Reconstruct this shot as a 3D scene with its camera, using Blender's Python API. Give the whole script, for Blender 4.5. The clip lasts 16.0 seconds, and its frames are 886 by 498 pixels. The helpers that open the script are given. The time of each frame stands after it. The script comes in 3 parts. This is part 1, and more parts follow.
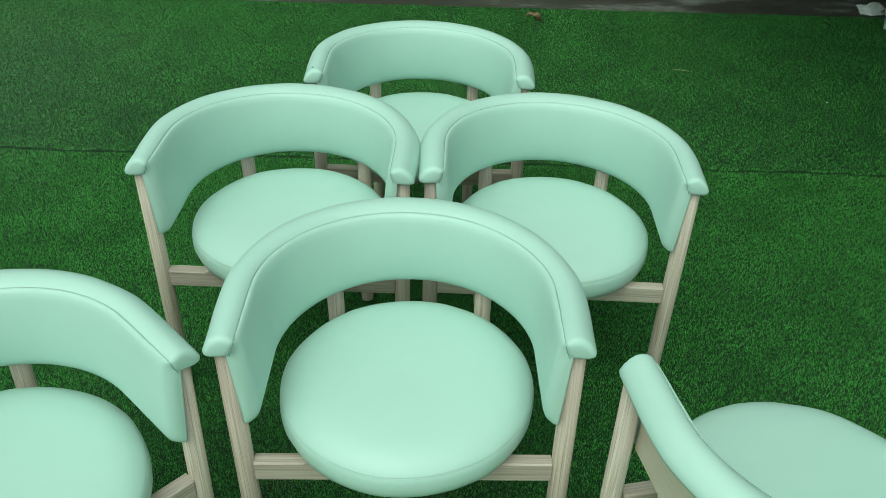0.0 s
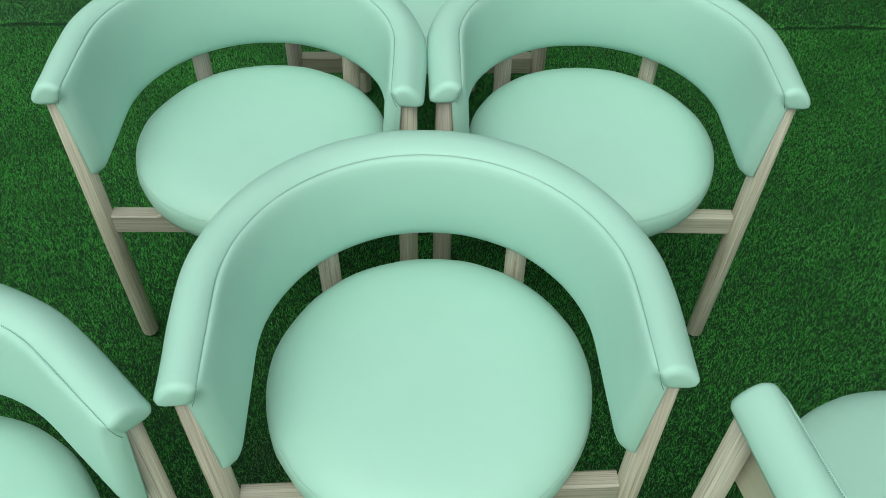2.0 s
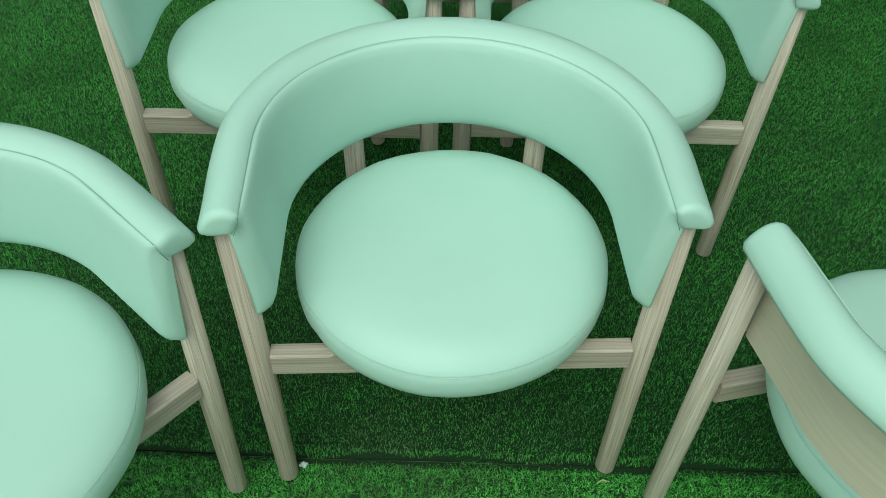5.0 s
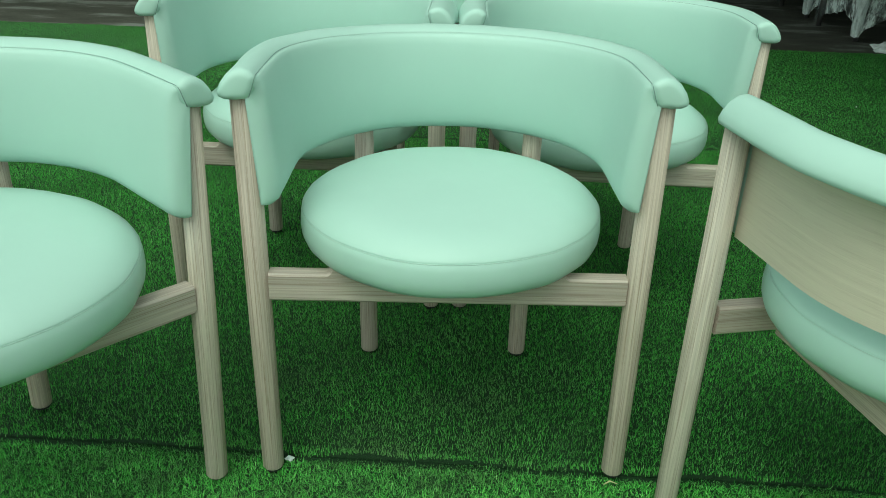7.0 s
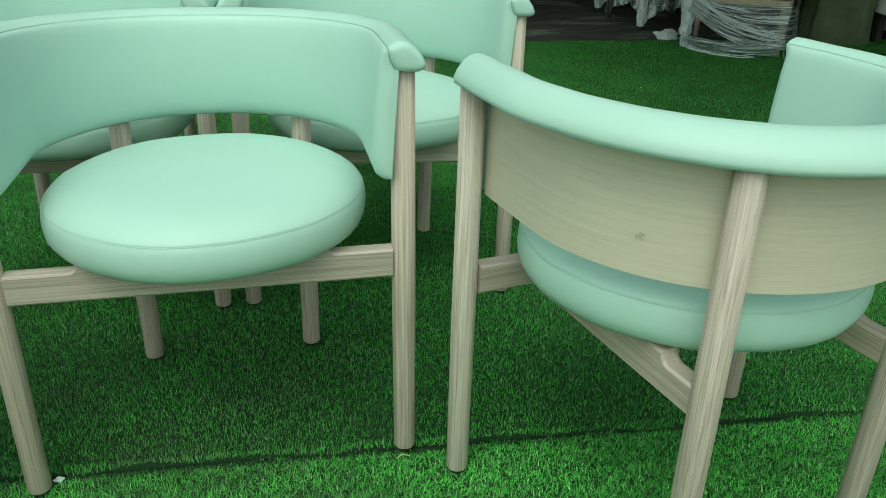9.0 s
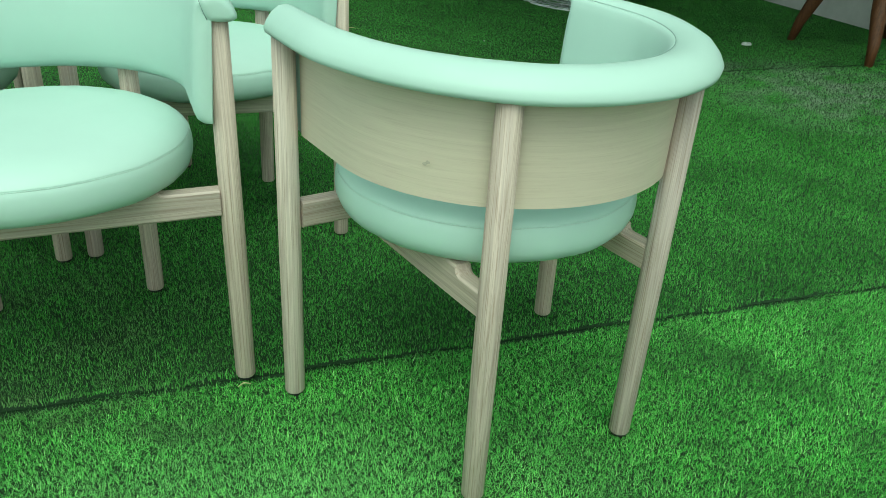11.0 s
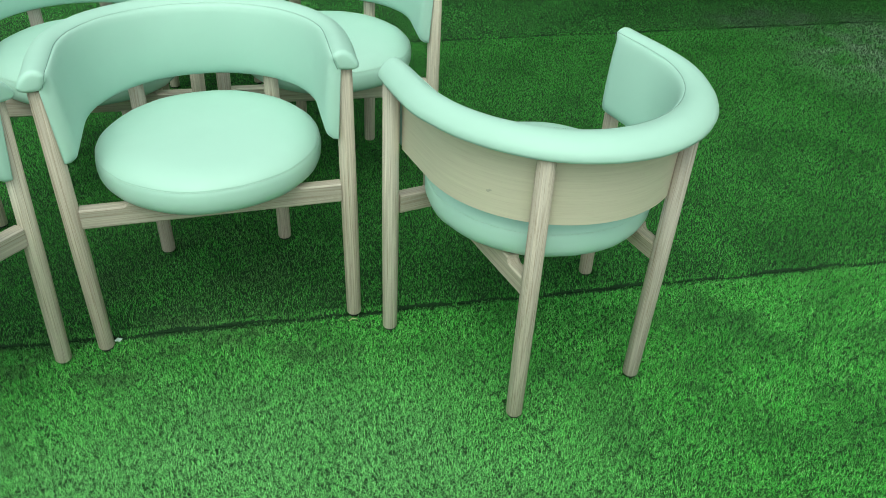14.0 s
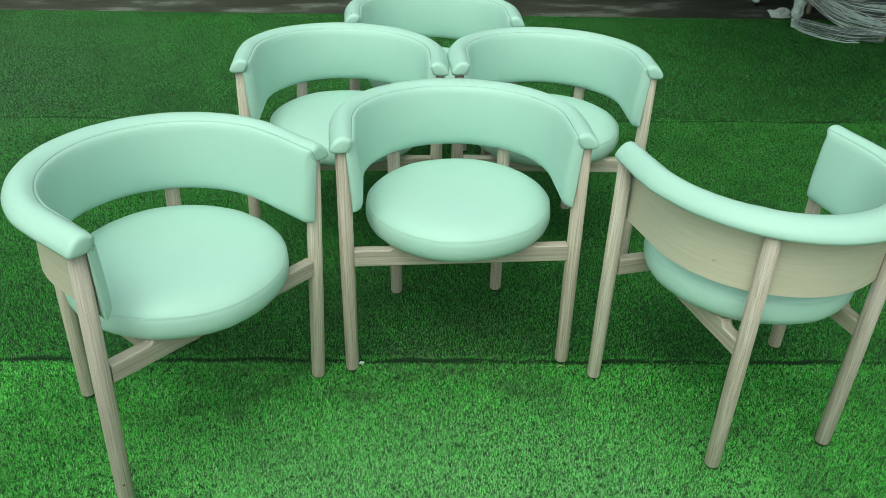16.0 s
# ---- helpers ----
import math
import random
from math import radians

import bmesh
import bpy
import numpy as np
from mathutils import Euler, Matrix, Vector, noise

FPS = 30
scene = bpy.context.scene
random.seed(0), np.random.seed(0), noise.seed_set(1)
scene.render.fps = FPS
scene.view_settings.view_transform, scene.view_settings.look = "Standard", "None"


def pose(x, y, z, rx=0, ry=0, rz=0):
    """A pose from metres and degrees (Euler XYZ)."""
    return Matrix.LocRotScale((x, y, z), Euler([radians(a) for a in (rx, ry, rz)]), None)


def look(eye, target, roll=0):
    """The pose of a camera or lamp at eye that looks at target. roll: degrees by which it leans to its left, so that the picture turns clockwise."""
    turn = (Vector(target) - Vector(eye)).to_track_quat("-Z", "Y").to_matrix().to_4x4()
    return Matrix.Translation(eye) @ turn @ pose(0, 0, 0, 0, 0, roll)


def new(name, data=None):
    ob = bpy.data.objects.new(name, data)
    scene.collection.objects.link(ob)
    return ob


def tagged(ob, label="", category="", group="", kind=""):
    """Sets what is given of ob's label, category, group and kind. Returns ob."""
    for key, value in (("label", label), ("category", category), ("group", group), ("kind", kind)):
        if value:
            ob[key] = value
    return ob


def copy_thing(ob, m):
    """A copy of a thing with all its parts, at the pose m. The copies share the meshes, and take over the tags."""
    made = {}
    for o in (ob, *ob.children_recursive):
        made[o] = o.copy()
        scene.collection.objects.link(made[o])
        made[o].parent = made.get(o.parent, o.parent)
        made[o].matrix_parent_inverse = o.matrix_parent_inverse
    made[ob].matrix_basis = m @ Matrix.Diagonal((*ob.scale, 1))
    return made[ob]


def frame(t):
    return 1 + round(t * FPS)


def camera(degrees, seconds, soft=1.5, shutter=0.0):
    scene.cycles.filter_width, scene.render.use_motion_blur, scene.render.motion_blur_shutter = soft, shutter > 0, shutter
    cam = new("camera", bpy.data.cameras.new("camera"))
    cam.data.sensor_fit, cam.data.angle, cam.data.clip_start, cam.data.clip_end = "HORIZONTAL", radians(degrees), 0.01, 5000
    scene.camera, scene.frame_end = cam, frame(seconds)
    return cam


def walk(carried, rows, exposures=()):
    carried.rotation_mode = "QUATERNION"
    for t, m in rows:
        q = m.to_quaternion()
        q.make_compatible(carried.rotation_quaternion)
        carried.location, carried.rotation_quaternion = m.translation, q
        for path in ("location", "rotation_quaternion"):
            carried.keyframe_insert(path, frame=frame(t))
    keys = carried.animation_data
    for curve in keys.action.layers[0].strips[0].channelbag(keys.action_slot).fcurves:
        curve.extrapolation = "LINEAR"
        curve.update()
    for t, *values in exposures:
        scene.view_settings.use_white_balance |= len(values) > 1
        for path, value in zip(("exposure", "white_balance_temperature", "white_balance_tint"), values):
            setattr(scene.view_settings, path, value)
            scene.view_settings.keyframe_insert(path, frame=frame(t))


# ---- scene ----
cam = camera(58.33, 16.0, 0.85)
# seconds, place, then the turn in degrees
PATH = [
    (0.0, 0.0624, -0.0255, 1.6521, 55.202, -1.372, 1.075),
    (0.5, 0.0651, -0.0039, 1.6181, 53.502, -0.770, 0.672),
    (1.0, 0.0584, 0.0873, 1.5834, 50.260, -0.476, -0.124),
    (1.5, -0.0198, 0.3107, 1.5769, 46.570, -0.609, -0.820),
    (2.0, -0.0213, 0.4565, 1.5664, 42.872, -1.057, -1.307),
    (2.5, 0.0040, 0.5443, 1.5656, 40.332, -1.265, -0.977),
    (3.0, -0.0015, 0.5770, 1.5584, 38.314, -1.296, -0.663),
    (3.5, -0.0077, 0.5495, 1.5420, 37.517, -1.251, -0.179),
    (4.0, -0.0330, 0.4796, 1.5366, 36.996, -1.339, -0.531),
    (4.5, -0.0593, 0.3821, 1.5211, 38.769, -1.442, -0.708),
    (7.0, -0.0102, -0.1293, 1.0174, 64.134, -1.949, 1.267),
    (7.5, -0.0012, -0.1397, 0.9580, 65.537, -1.694, 1.229),
    (8.0, 0.0050, -0.1360, 0.9611, 65.694, -1.620, -0.880),
    (8.5, 0.0642, -0.1355, 0.9682, 65.552, -1.587, -5.439),
    (9.0, 0.1273, -0.1464, 0.9614, 65.236, -1.762, -10.993),
    (9.5, 0.1818, -0.1721, 0.9623, 64.506, -2.114, -15.733),
    (10.0, 0.1977, -0.2044, 0.9715, 63.750, -2.632, -19.686),
    (12.5, 0.1424, -0.4598, 1.0500, 60.196, -3.946, -20.281),
    (13.0, 0.1400, -0.5023, 1.1483, 58.286, -3.695, -18.634),
    (13.5, 0.0867, -0.5850, 1.3193, 56.244, -3.505, -16.711),
    (14.0, 0.0935, -0.6255, 1.3896, 54.961, -2.568, -13.678),
    (14.5, 0.0637, -0.6658, 1.4277, 54.982, -2.199, -10.442),
    (15.0, -0.0488, -0.7300, 1.4919, 55.794, -2.081, -7.439),
    (15.5, -0.1529, -0.7886, 1.5195, 57.323, -1.819, -4.996),
    (16.0, -0.2021, -0.8460, 1.5134, 59.403, -1.685, -3.417),
]

EXPOSURES = [(0.0, -1.04, 6420, -21), (1.5, -1.10, 6380, -21), (3.5, -1.16, 6370, -21), (4.7, -1.14, 6420, -21), (7.0, -1.04, 6500, -21), (8.5, -1.03, 6500, -21), (9.5, -0.92, 6500, -21), (12.5, -0.78, 6500, -21), (14.0, -0.84, 6500, -21), (16.0, -0.90, 6500, -21)]
walk(cam, [(t, pose(x, y, z, rx, ry, rz)) for t, x, y, z, rx, ry, rz in PATH], EXPOSURES)

# ---- light: an overcast sky that comes in from behind and above the camera ----
SUN_UP, SUN_ROUND = 62.0, 203.0
world = bpy.data.worlds.new("sky")
scene.world = world
world.use_nodes = True
wn, wl = world.node_tree.nodes, world.node_tree.links
sky = wn.new("ShaderNodeTexSky")
sky.sky_type, sky.sun_disc = "NISHITA", False
sky.sun_elevation, sky.sun_rotation = radians(SUN_UP), radians(SUN_ROUND)
sky.dust_density, sky.air_density = 4.0, 1.0
pale = wn.new("ShaderNodeHueSaturation")
pale.inputs["Saturation"].default_value = 0.30
wl.new(sky.outputs["Color"], pale.inputs["Color"])
wl.new(pale.outputs["Color"], wn["Background"].inputs["Color"])
wn["Background"].inputs["Strength"].default_value = 0.36

sun = new("sun", bpy.data.lights.new("sun", "SUN"))
sun.data.energy, sun.data.angle, sun.data.color = 0.47, radians(80), (0.80, 0.96, 1.0)
up, rnd = radians(SUN_UP), radians(SUN_ROUND)
toward = Vector((math.sin(rnd) * math.cos(up), math.cos(rnd) * math.cos(up), math.sin(up)))
sun.matrix_world = look(toward * 20, (0, 0, 0))


# ---- materials ----
def material(name, rough=0.5, metal=0.0):
    m = bpy.data.materials.new(name)
    m.use_nodes = True
    b = m.node_tree.nodes["Principled BSDF"]
    b.inputs["Roughness"].default_value, b.inputs["Metallic"].default_value = rough, metal
    return m, m.node_tree.nodes, m.node_tree.links, b


def coords(n, l, scale=(1, 1, 1), kind="Object"):
    tc, mp = n.new("ShaderNodeTexCoord"), n.new("ShaderNodeMapping")
    mp.inputs["Scale"].default_value = scale
    l.new(tc.outputs[kind], mp.inputs["Vector"])
    return mp.outputs["Vector"]


def noise_tex(n, l, vec, scale, detail=4.0, rough=0.55):
    t = n.new("ShaderNodeTexNoise")
    t.inputs["Scale"].default_value, t.inputs["Detail"].default_value, t.inputs["Roughness"].default_value = scale, detail, rough
    l.new(vec, t.inputs["Vector"])
    return t.outputs["Fac"]


def ramp(n, l, fac, stops):
    r = n.new("ShaderNodeValToRGB")
    e = r.color_ramp.elements
    while len(e) < len(stops):
        e.new(0.5)
    for k, (p, c) in zip(e, stops):
        k.position, k.color = p, (*c, 1)
    l.new(fac, r.inputs["Fac"])
    return r.outputs["Color"]


def mixed(n, l, fac, a, b, mode="MIX"):
    m = n.new("ShaderNodeMix")
    m.data_type, m.blend_type = "RGBA", mode
    for sock, v in ((m.inputs["Factor"], fac), (m.inputs[6], a), (m.inputs[7], b)):
        if isinstance(v, (int, float)):
            sock.default_value = v
        elif isinstance(v, tuple):
            sock.default_value = (*v, 1)
        else:
            l.new(v, sock)
    return m.outputs[2]


def bumped(n, l, b, height, strength, distance):
    k = n.new("ShaderNodeBump")
    k.inputs["Strength"].default_value, k.inputs["Distance"].default_value = strength, distance
    l.new(height, k.inputs["Height"])
    l.new(k.outputs["Normal"], b.inputs["Normal"])


def leather():
    m, n, l, b = material("mint_leatherette", 0.46)
    v = coords(n, l)
    big = noise_tex(n, l, v, 5.0, 3)
    col = ramp(n, l, big, [(0.3, (0.490, 0.680, 0.610)), (0.7, (0.518, 0.710, 0.640))])
    l.new(col, b.inputs["Base Color"])
    grain = noise_tex(n, l, v, 900.0, 2)
    soft = noise_tex(n, l, v, 9.0, 2)
    mx = n.new("ShaderNodeMath")
    mx.operation = "MULTIPLY_ADD"
    mx.inputs[1].default_value = 0.02
    l.new(grain, mx.inputs[0])
    l.new(soft, mx.inputs[2])
    bumped(n, l, b, mx.outputs[0], 0.35, 0.006)
    b.inputs["Specular IOR Level"].default_value = 0.56
    return m


def thread():
    m, n, l, b = material("sage_thread", 0.7)
    v = coords(n, l)
    l.new(ramp(n, l, noise_tex(n, l, v, 300.0), [(0.3, (0.45, 0.61, 0.54)), (0.7, (0.56, 0.72, 0.66))]), b.inputs["Base Color"])
    return m


def wood(name, dark, light, along="z", scale=1.0, pore=0.55):
    """Ash: streaks along one axis, with pores and a slow change of tone from piece to piece."""
    m, n, l, b = material(name, 0.55)
    s = {"xy": (5, 5, 160), "x": (1.4, 70, 70), "y": (70, 1.4, 70), "z": (70, 70, 1.4)}[along]
    v = coords(n, l, tuple(k * scale for k in s))
    info = n.new("ShaderNodeObjectInfo")
    sh = n.new("ShaderNodeVectorMath")
    sh.operation = "ADD"
    mul = n.new("ShaderNodeMath")
    mul.operation = "MULTIPLY"
    mul.inputs[1].default_value = 37.0
    l.new(info.outputs["Random"], mul.inputs[0])
    l.new(v, sh.inputs[0])
    l.new(mul.outputs[0], sh.inputs[1])
    v = sh.outputs[0]
    streak = noise_tex(n, l, v, 1.6, 6, 0.65)
    slow = n.new("ShaderNodeVectorMath")
    slow.operation = "MULTIPLY"
    slow.inputs[1].default_value = {"xy": (1, 1, 1), "x": (0.2, 1, 1), "y": (1, 0.2, 1), "z": (1, 1, 0.2)}[along]
    l.new(v, slow.inputs[0])
    pores = noise_tex(n, l, slow.outputs[0], 5.0, 3, 0.7)
    col = ramp(n, l, streak, [(0.32, dark), (0.52, tuple((p + q) / 2 for p, q in zip(dark, light))), (0.68, light)])
    por = ramp(n, l, pores, [(0.36, (0.55, 0.46, 0.40)), (0.47, (1, 1, 1))])
    col = mixed(n, l, pore, col, por, "MULTIPLY")
    if along != "xy":
        ring = n.new("ShaderNodeTexWave")
        ring.wave_type, ring.bands_direction = "BANDS", "DIAGONAL"
        for key, value in (("Scale", 0.75), ("Distortion", 9.0), ("Detail", 2.0), ("Detail Scale", 0.7)):
            ring.inputs[key].default_value = value
        l.new(v, ring.inputs["Vector"])
        col = mixed(n, l, 0.3, col, ramp(n, l, ring.outputs["Fac"], [(0.0, (0.68, 0.61, 0.56)), (0.30, (1, 1, 1))]), "MULTIPLY")
    tone = ramp(n, l, info.outputs["Random"], [(0.0, (0.80, 0.78, 0.80)), (0.5, (0.92, 0.88, 0.84)), (1.0, (1.0, 1.0, 0.98))])
    col = mixed(n, l, 1.0, col, tone, "MULTIPLY")
    l.new(col, b.inputs["Base Color"])
    bumped(n, l, b, streak, 0.25, 0.002)
    return m


def turf_blades(name, gain, spread=1.0):
    """spread: how far the blades of one roll differ in tone."""
    m, n, l, b = material(name, 0.42)
    geo = n.new("ShaderNodeNewGeometry")
    col = ramp(n, l, geo.outputs["Random Per Island"], [(p, tuple(gain * (h + (k - h) * spread) for k, h in zip(c, (0.105, 0.40, 0.060)))) for p, c in ((0.0, (0.037, 0.20, 0.022)), (0.35, (0.077, 0.36, 0.044)), (0.75, (0.142, 0.47, 0.079)), (0.94, (0.235, 0.58, 0.145)), (1.0, (0.40, 0.69, 0.29)))])
    v = coords(n, l)
    big = noise_tex(n, l, v, 3.2, 5, 0.65)
    col = mixed(n, l, 1.0, col, ramp(n, l, big, [(0.36, (0.60, 0.66, 0.58)), (0.56, (1.0, 1.0, 1.0))]), "MULTIPLY")
    mid = noise_tex(n, l, v, 15.0, 5, 0.7)
    col = mixed(n, l, 0.5, col, ramp(n, l, mid, [(0.28, (0.35, 0.40, 0.32)), (0.40, (1, 1, 1))]), "MULTIPLY")
    # brownish stains by the seam, a darker patch at the right, chalky dust on the worn corner
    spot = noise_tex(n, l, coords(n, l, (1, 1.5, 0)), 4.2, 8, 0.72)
    # the far-left and the trodden front patch have stronger daylight painted into their tint
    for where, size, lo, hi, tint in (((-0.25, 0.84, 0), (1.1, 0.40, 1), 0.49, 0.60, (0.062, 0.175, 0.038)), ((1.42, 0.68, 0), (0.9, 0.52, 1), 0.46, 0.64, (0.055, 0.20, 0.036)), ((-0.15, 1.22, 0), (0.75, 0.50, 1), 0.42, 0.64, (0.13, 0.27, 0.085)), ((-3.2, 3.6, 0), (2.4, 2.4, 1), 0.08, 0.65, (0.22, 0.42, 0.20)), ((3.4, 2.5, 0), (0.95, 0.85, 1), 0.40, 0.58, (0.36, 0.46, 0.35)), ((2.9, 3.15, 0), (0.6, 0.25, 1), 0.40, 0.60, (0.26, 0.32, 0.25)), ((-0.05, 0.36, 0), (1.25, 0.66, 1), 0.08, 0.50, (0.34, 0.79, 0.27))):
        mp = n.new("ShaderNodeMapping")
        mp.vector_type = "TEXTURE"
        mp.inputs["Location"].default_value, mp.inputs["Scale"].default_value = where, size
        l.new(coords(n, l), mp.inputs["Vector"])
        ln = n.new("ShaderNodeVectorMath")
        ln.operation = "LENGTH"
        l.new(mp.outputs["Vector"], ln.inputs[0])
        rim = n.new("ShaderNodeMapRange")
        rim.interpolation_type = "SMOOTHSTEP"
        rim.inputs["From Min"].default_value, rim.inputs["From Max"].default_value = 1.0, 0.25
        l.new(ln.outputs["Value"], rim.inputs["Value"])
        patch_fac = n.new("ShaderNodeMath")
        patch_fac.operation = "MULTIPLY"
        l.new(ramp(n, l, spot, [(lo, (0, 0, 0)), (hi, (0.8, 0.8, 0.8))]), patch_fac.inputs[0])
        l.new(rim.outputs["Result"], patch_fac.inputs[1])
        col = mixed(n, l, patch_fac.outputs[0], col, tint)
    tuft = noise_tex(n, l, coords(n, l, (1, 1, 0)), 240.0, 3, 0.6)
    col = mixed(n, l, 1.0, col, ramp(n, l, tuft, [(0.36, (0.62, 0.65, 0.60)), (0.52, (1, 1, 1)), (0.66, (1.22, 1.16, 1.2))]), "MULTIPLY")
    l.new(col, b.inputs["Base Color"])
    b.inputs["Specular IOR Level"].default_value = 0.28
    b.inputs["Sheen Weight"].default_value, b.inputs["Sheen Roughness"].default_value = 0.05, 0.5
    return m


def turf_mat():
    m, n, l, b = material("turf_backing", 0.8)
    v = coords(n, l)
    fine = noise_tex(n, l, v, 260.0, 3, 0.7)
    col = ramp(n, l, fine, [(0.35, (0.004, 0.026, 0.004)), (0.65, (0.012, 0.060, 0.010))])
    l.new(col, b.inputs["Base Color"])
    bumped(n, l, b, fine, 0.8, 0.01)
    return m


def concrete():
    m, n, l, b = material("stained_concrete", 0.75)
    v = coords(n, l)
    big = noise_tex(n, l, coords(n, l, (1, 2.2, 1)), 1.7, 8, 0.62)
    fine = noise_tex(n, l, v, 40.0, 5, 0.7)
    col = ramp(n, l, big, [(0.42, (0.060, 0.058, 0.045)), (0.54, (0.095, 0.092, 0.075)), (0.60, (0.20, 0.205, 0.185)), (0.7, (0.34, 0.345, 0.32))])
    col = mixed(n, l, 0.5, col, ramp(n, l, fine, [(0.3, (0.5, 0.5, 0.5)), (0.7, (1, 1, 1))]), "MULTIPLY")
    l.new(col, b.inputs["Base Color"])
    bumped(n, l, b, fine, 0.4, 0.01)
    return m


def plain(name, c1, c2, scale=8.0, rough=0.7, bump=0.3, dist=0.004):
    m, n, l, b = material(name, rough)
    v = coords(n, l)
    f = noise_tex(n, l, v, scale, 5, 0.62)
    l.new(ramp(n, l, f, [(0.32, c1), (0.68, c2)]), b.inputs["Base Color"])
    bumped(n, l, b, noise_tex(n, l, v, scale * 9, 4), bump, dist)
    return m


def film_mat(name, stretch, stops):
    """Clear stretch film: mostly see-through, glossy, whitish where it bunches into pleats."""
    m, n, l, b = material(name, 0.16)
    out = n["Material Output"]
    v = coords(n, l, stretch, "UV")
    f = noise_tex(n, l, v, 1.0, 7, 0.72)
    tr, mx = n.new("ShaderNodeBsdfTransparent"), n.new("ShaderNodeMixShader")
    tr.inputs["Color"].default_value = (0.90, 0.95, 0.96, 1)
    b.inputs["Base Color"].default_value = (0.88, 0.95, 0.95, 1)
    bumped(n, l, b, f, 1.0, 0.02)
    l.new(ramp(n, l, f, [(p, (k, k, k)) for p, k in stops]), mx.inputs["Fac"])
    l.new(tr.outputs[0], mx.inputs[1])
    l.new(b.outputs[0], mx.inputs[2])
    l.new(mx.outputs[0], out.inputs["Surface"])
    return m


LEATHER, THREAD = leather(), thread()
ASH_Z = wood("ash_upright", (0.49, 0.415, 0.365), (0.745, 0.655, 0.58), "z", 1.9, 0.7)
ASH_X = wood("ash_crosswise", (0.47, 0.40, 0.355), (0.69, 0.605, 0.54), "x", 1.5, 0.65)
ASH_Y = wood("ash_lengthwise", (0.47, 0.40, 0.355), (0.69, 0.605, 0.54), "y", 1.5, 0.65)
PLY = wood("ash_veneer", (0.66, 0.595, 0.50), (0.73, 0.665, 0.56), "xy", 0.5, 0.13)
# one turf colour; the near roll's gain paints in the brighter light in front
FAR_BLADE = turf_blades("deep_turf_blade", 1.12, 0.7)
NEAR_BLADE, BLADE, BACKING, CONCRETE = turf_blades("lit_turf_blade", 1.48, 1.0), turf_blades("turf_blade", 1.1, 0.7), turf_mat(), concrete()
RUBBER = plain("black_rubber", (0.01, 0.01, 0.01), (0.03, 0.03, 0.03), 60, 0.7)
PLASTER = plain("grey_plaster", (0.60, 0.62, 0.60), (0.78, 0.80, 0.78), 3.0, 0.85)
DARKWALL = plain("dark_plaster", (0.10, 0.10, 0.09), (0.17, 0.17, 0.15), 2.0, 0.9)
TEAK = wood("teak", (0.09, 0.034, 0.012), (0.19, 0.078, 0.028), "z")
CORD = plain("paper_cord", (0.45, 0.40, 0.24), (0.60, 0.55, 0.36), 90, 0.85)
FILM = film_mat("stretch_film", (34, 1.6, 1), ((0.42, 0.08), (0.51, 0.35), (0.57, 1.0)))
HAZY_FILM = film_mat("bunched_film", (9, 5, 1), ((0.30, 0.40), (0.46, 0.75), (0.60, 1.0)))
DARKWOOD = plain("dark_stained_wood", (0.03, 0.028, 0.03), (0.07, 0.065, 0.065), 12, 0.5)
PALEWOOD = plain("pale_pine", (0.42, 0.33, 0.24), (0.58, 0.48, 0.36), 14, 0.6)
PAPER = plain("white_paper", (0.70, 0.74, 0.74), (0.82, 0.85, 0.85), 20, 0.8)
STRAW = plain("dry_straw", (0.45, 0.42, 0.22), (0.62, 0.58, 0.34), 40, 0.8)
LEAF = plain("dry_leaf", (0.16, 0.10, 0.05), (0.36, 0.26, 0.16), 60, 0.8)
TARP = plain("olive_tarpaulin", (0.10, 0.13, 0.07), (0.20, 0.23, 0.13), 5, 0.6, 0.8, 0.02)
GREYTHREAD = plain("grey_green_thread", (0.15, 0.24, 0.215), (0.25, 0.36, 0.33), 200, 0.7)
KNOT = plain("wood_knot", (0.44, 0.38, 0.31), (0.53, 0.47, 0.39), 300, 0.6)
DARKCLOTH = plain("dark_upholstery", (0.012, 0.014, 0.02), (0.035, 0.04, 0.05), 30, 0.8)
GREYCLOTH = plain("grey_cloth", (0.44, 0.45, 0.40), (0.58, 0.59, 0.54), 9, 0.85)


# ---- building helpers ----
def smooth(bm, on=True):
    for f in bm.faces:
        f.smooth = on
    return bm


def part(name, bm, mat, parent=None, label="", kind=""):
    me = bpy.data.meshes.new(name)
    bm.to_mesh(me)
    bm.free()
    me.materials.append(mat)
    ob = new(name, me)
    ob.parent = parent
    return tagged(ob, label, "", "", kind)


def thing(name, m, label, category, group="", kind=""):
    ob = new(name)
    ob.empty_display_size = 0.1
    ob.matrix_world = m
    return tagged(ob, label, category, group, kind)


def box(x0, y0, z0, x1, y1, z1, bevel=0.0, seg=2):
    bm = bmesh.new()
    bmesh.ops.create_cube(bm, size=1, matrix=Matrix.LocRotScale(((x0 + x1) / 2, (y0 + y1) / 2, (z0 + z1) / 2), None, (x1 - x0, y1 - y0, z1 - z0)))
    if bevel:
        bmesh.ops.bevel(bm, geom=bm.edges, offset=bevel, segments=seg, profile=0.6, affect="EDGES")
    return bm


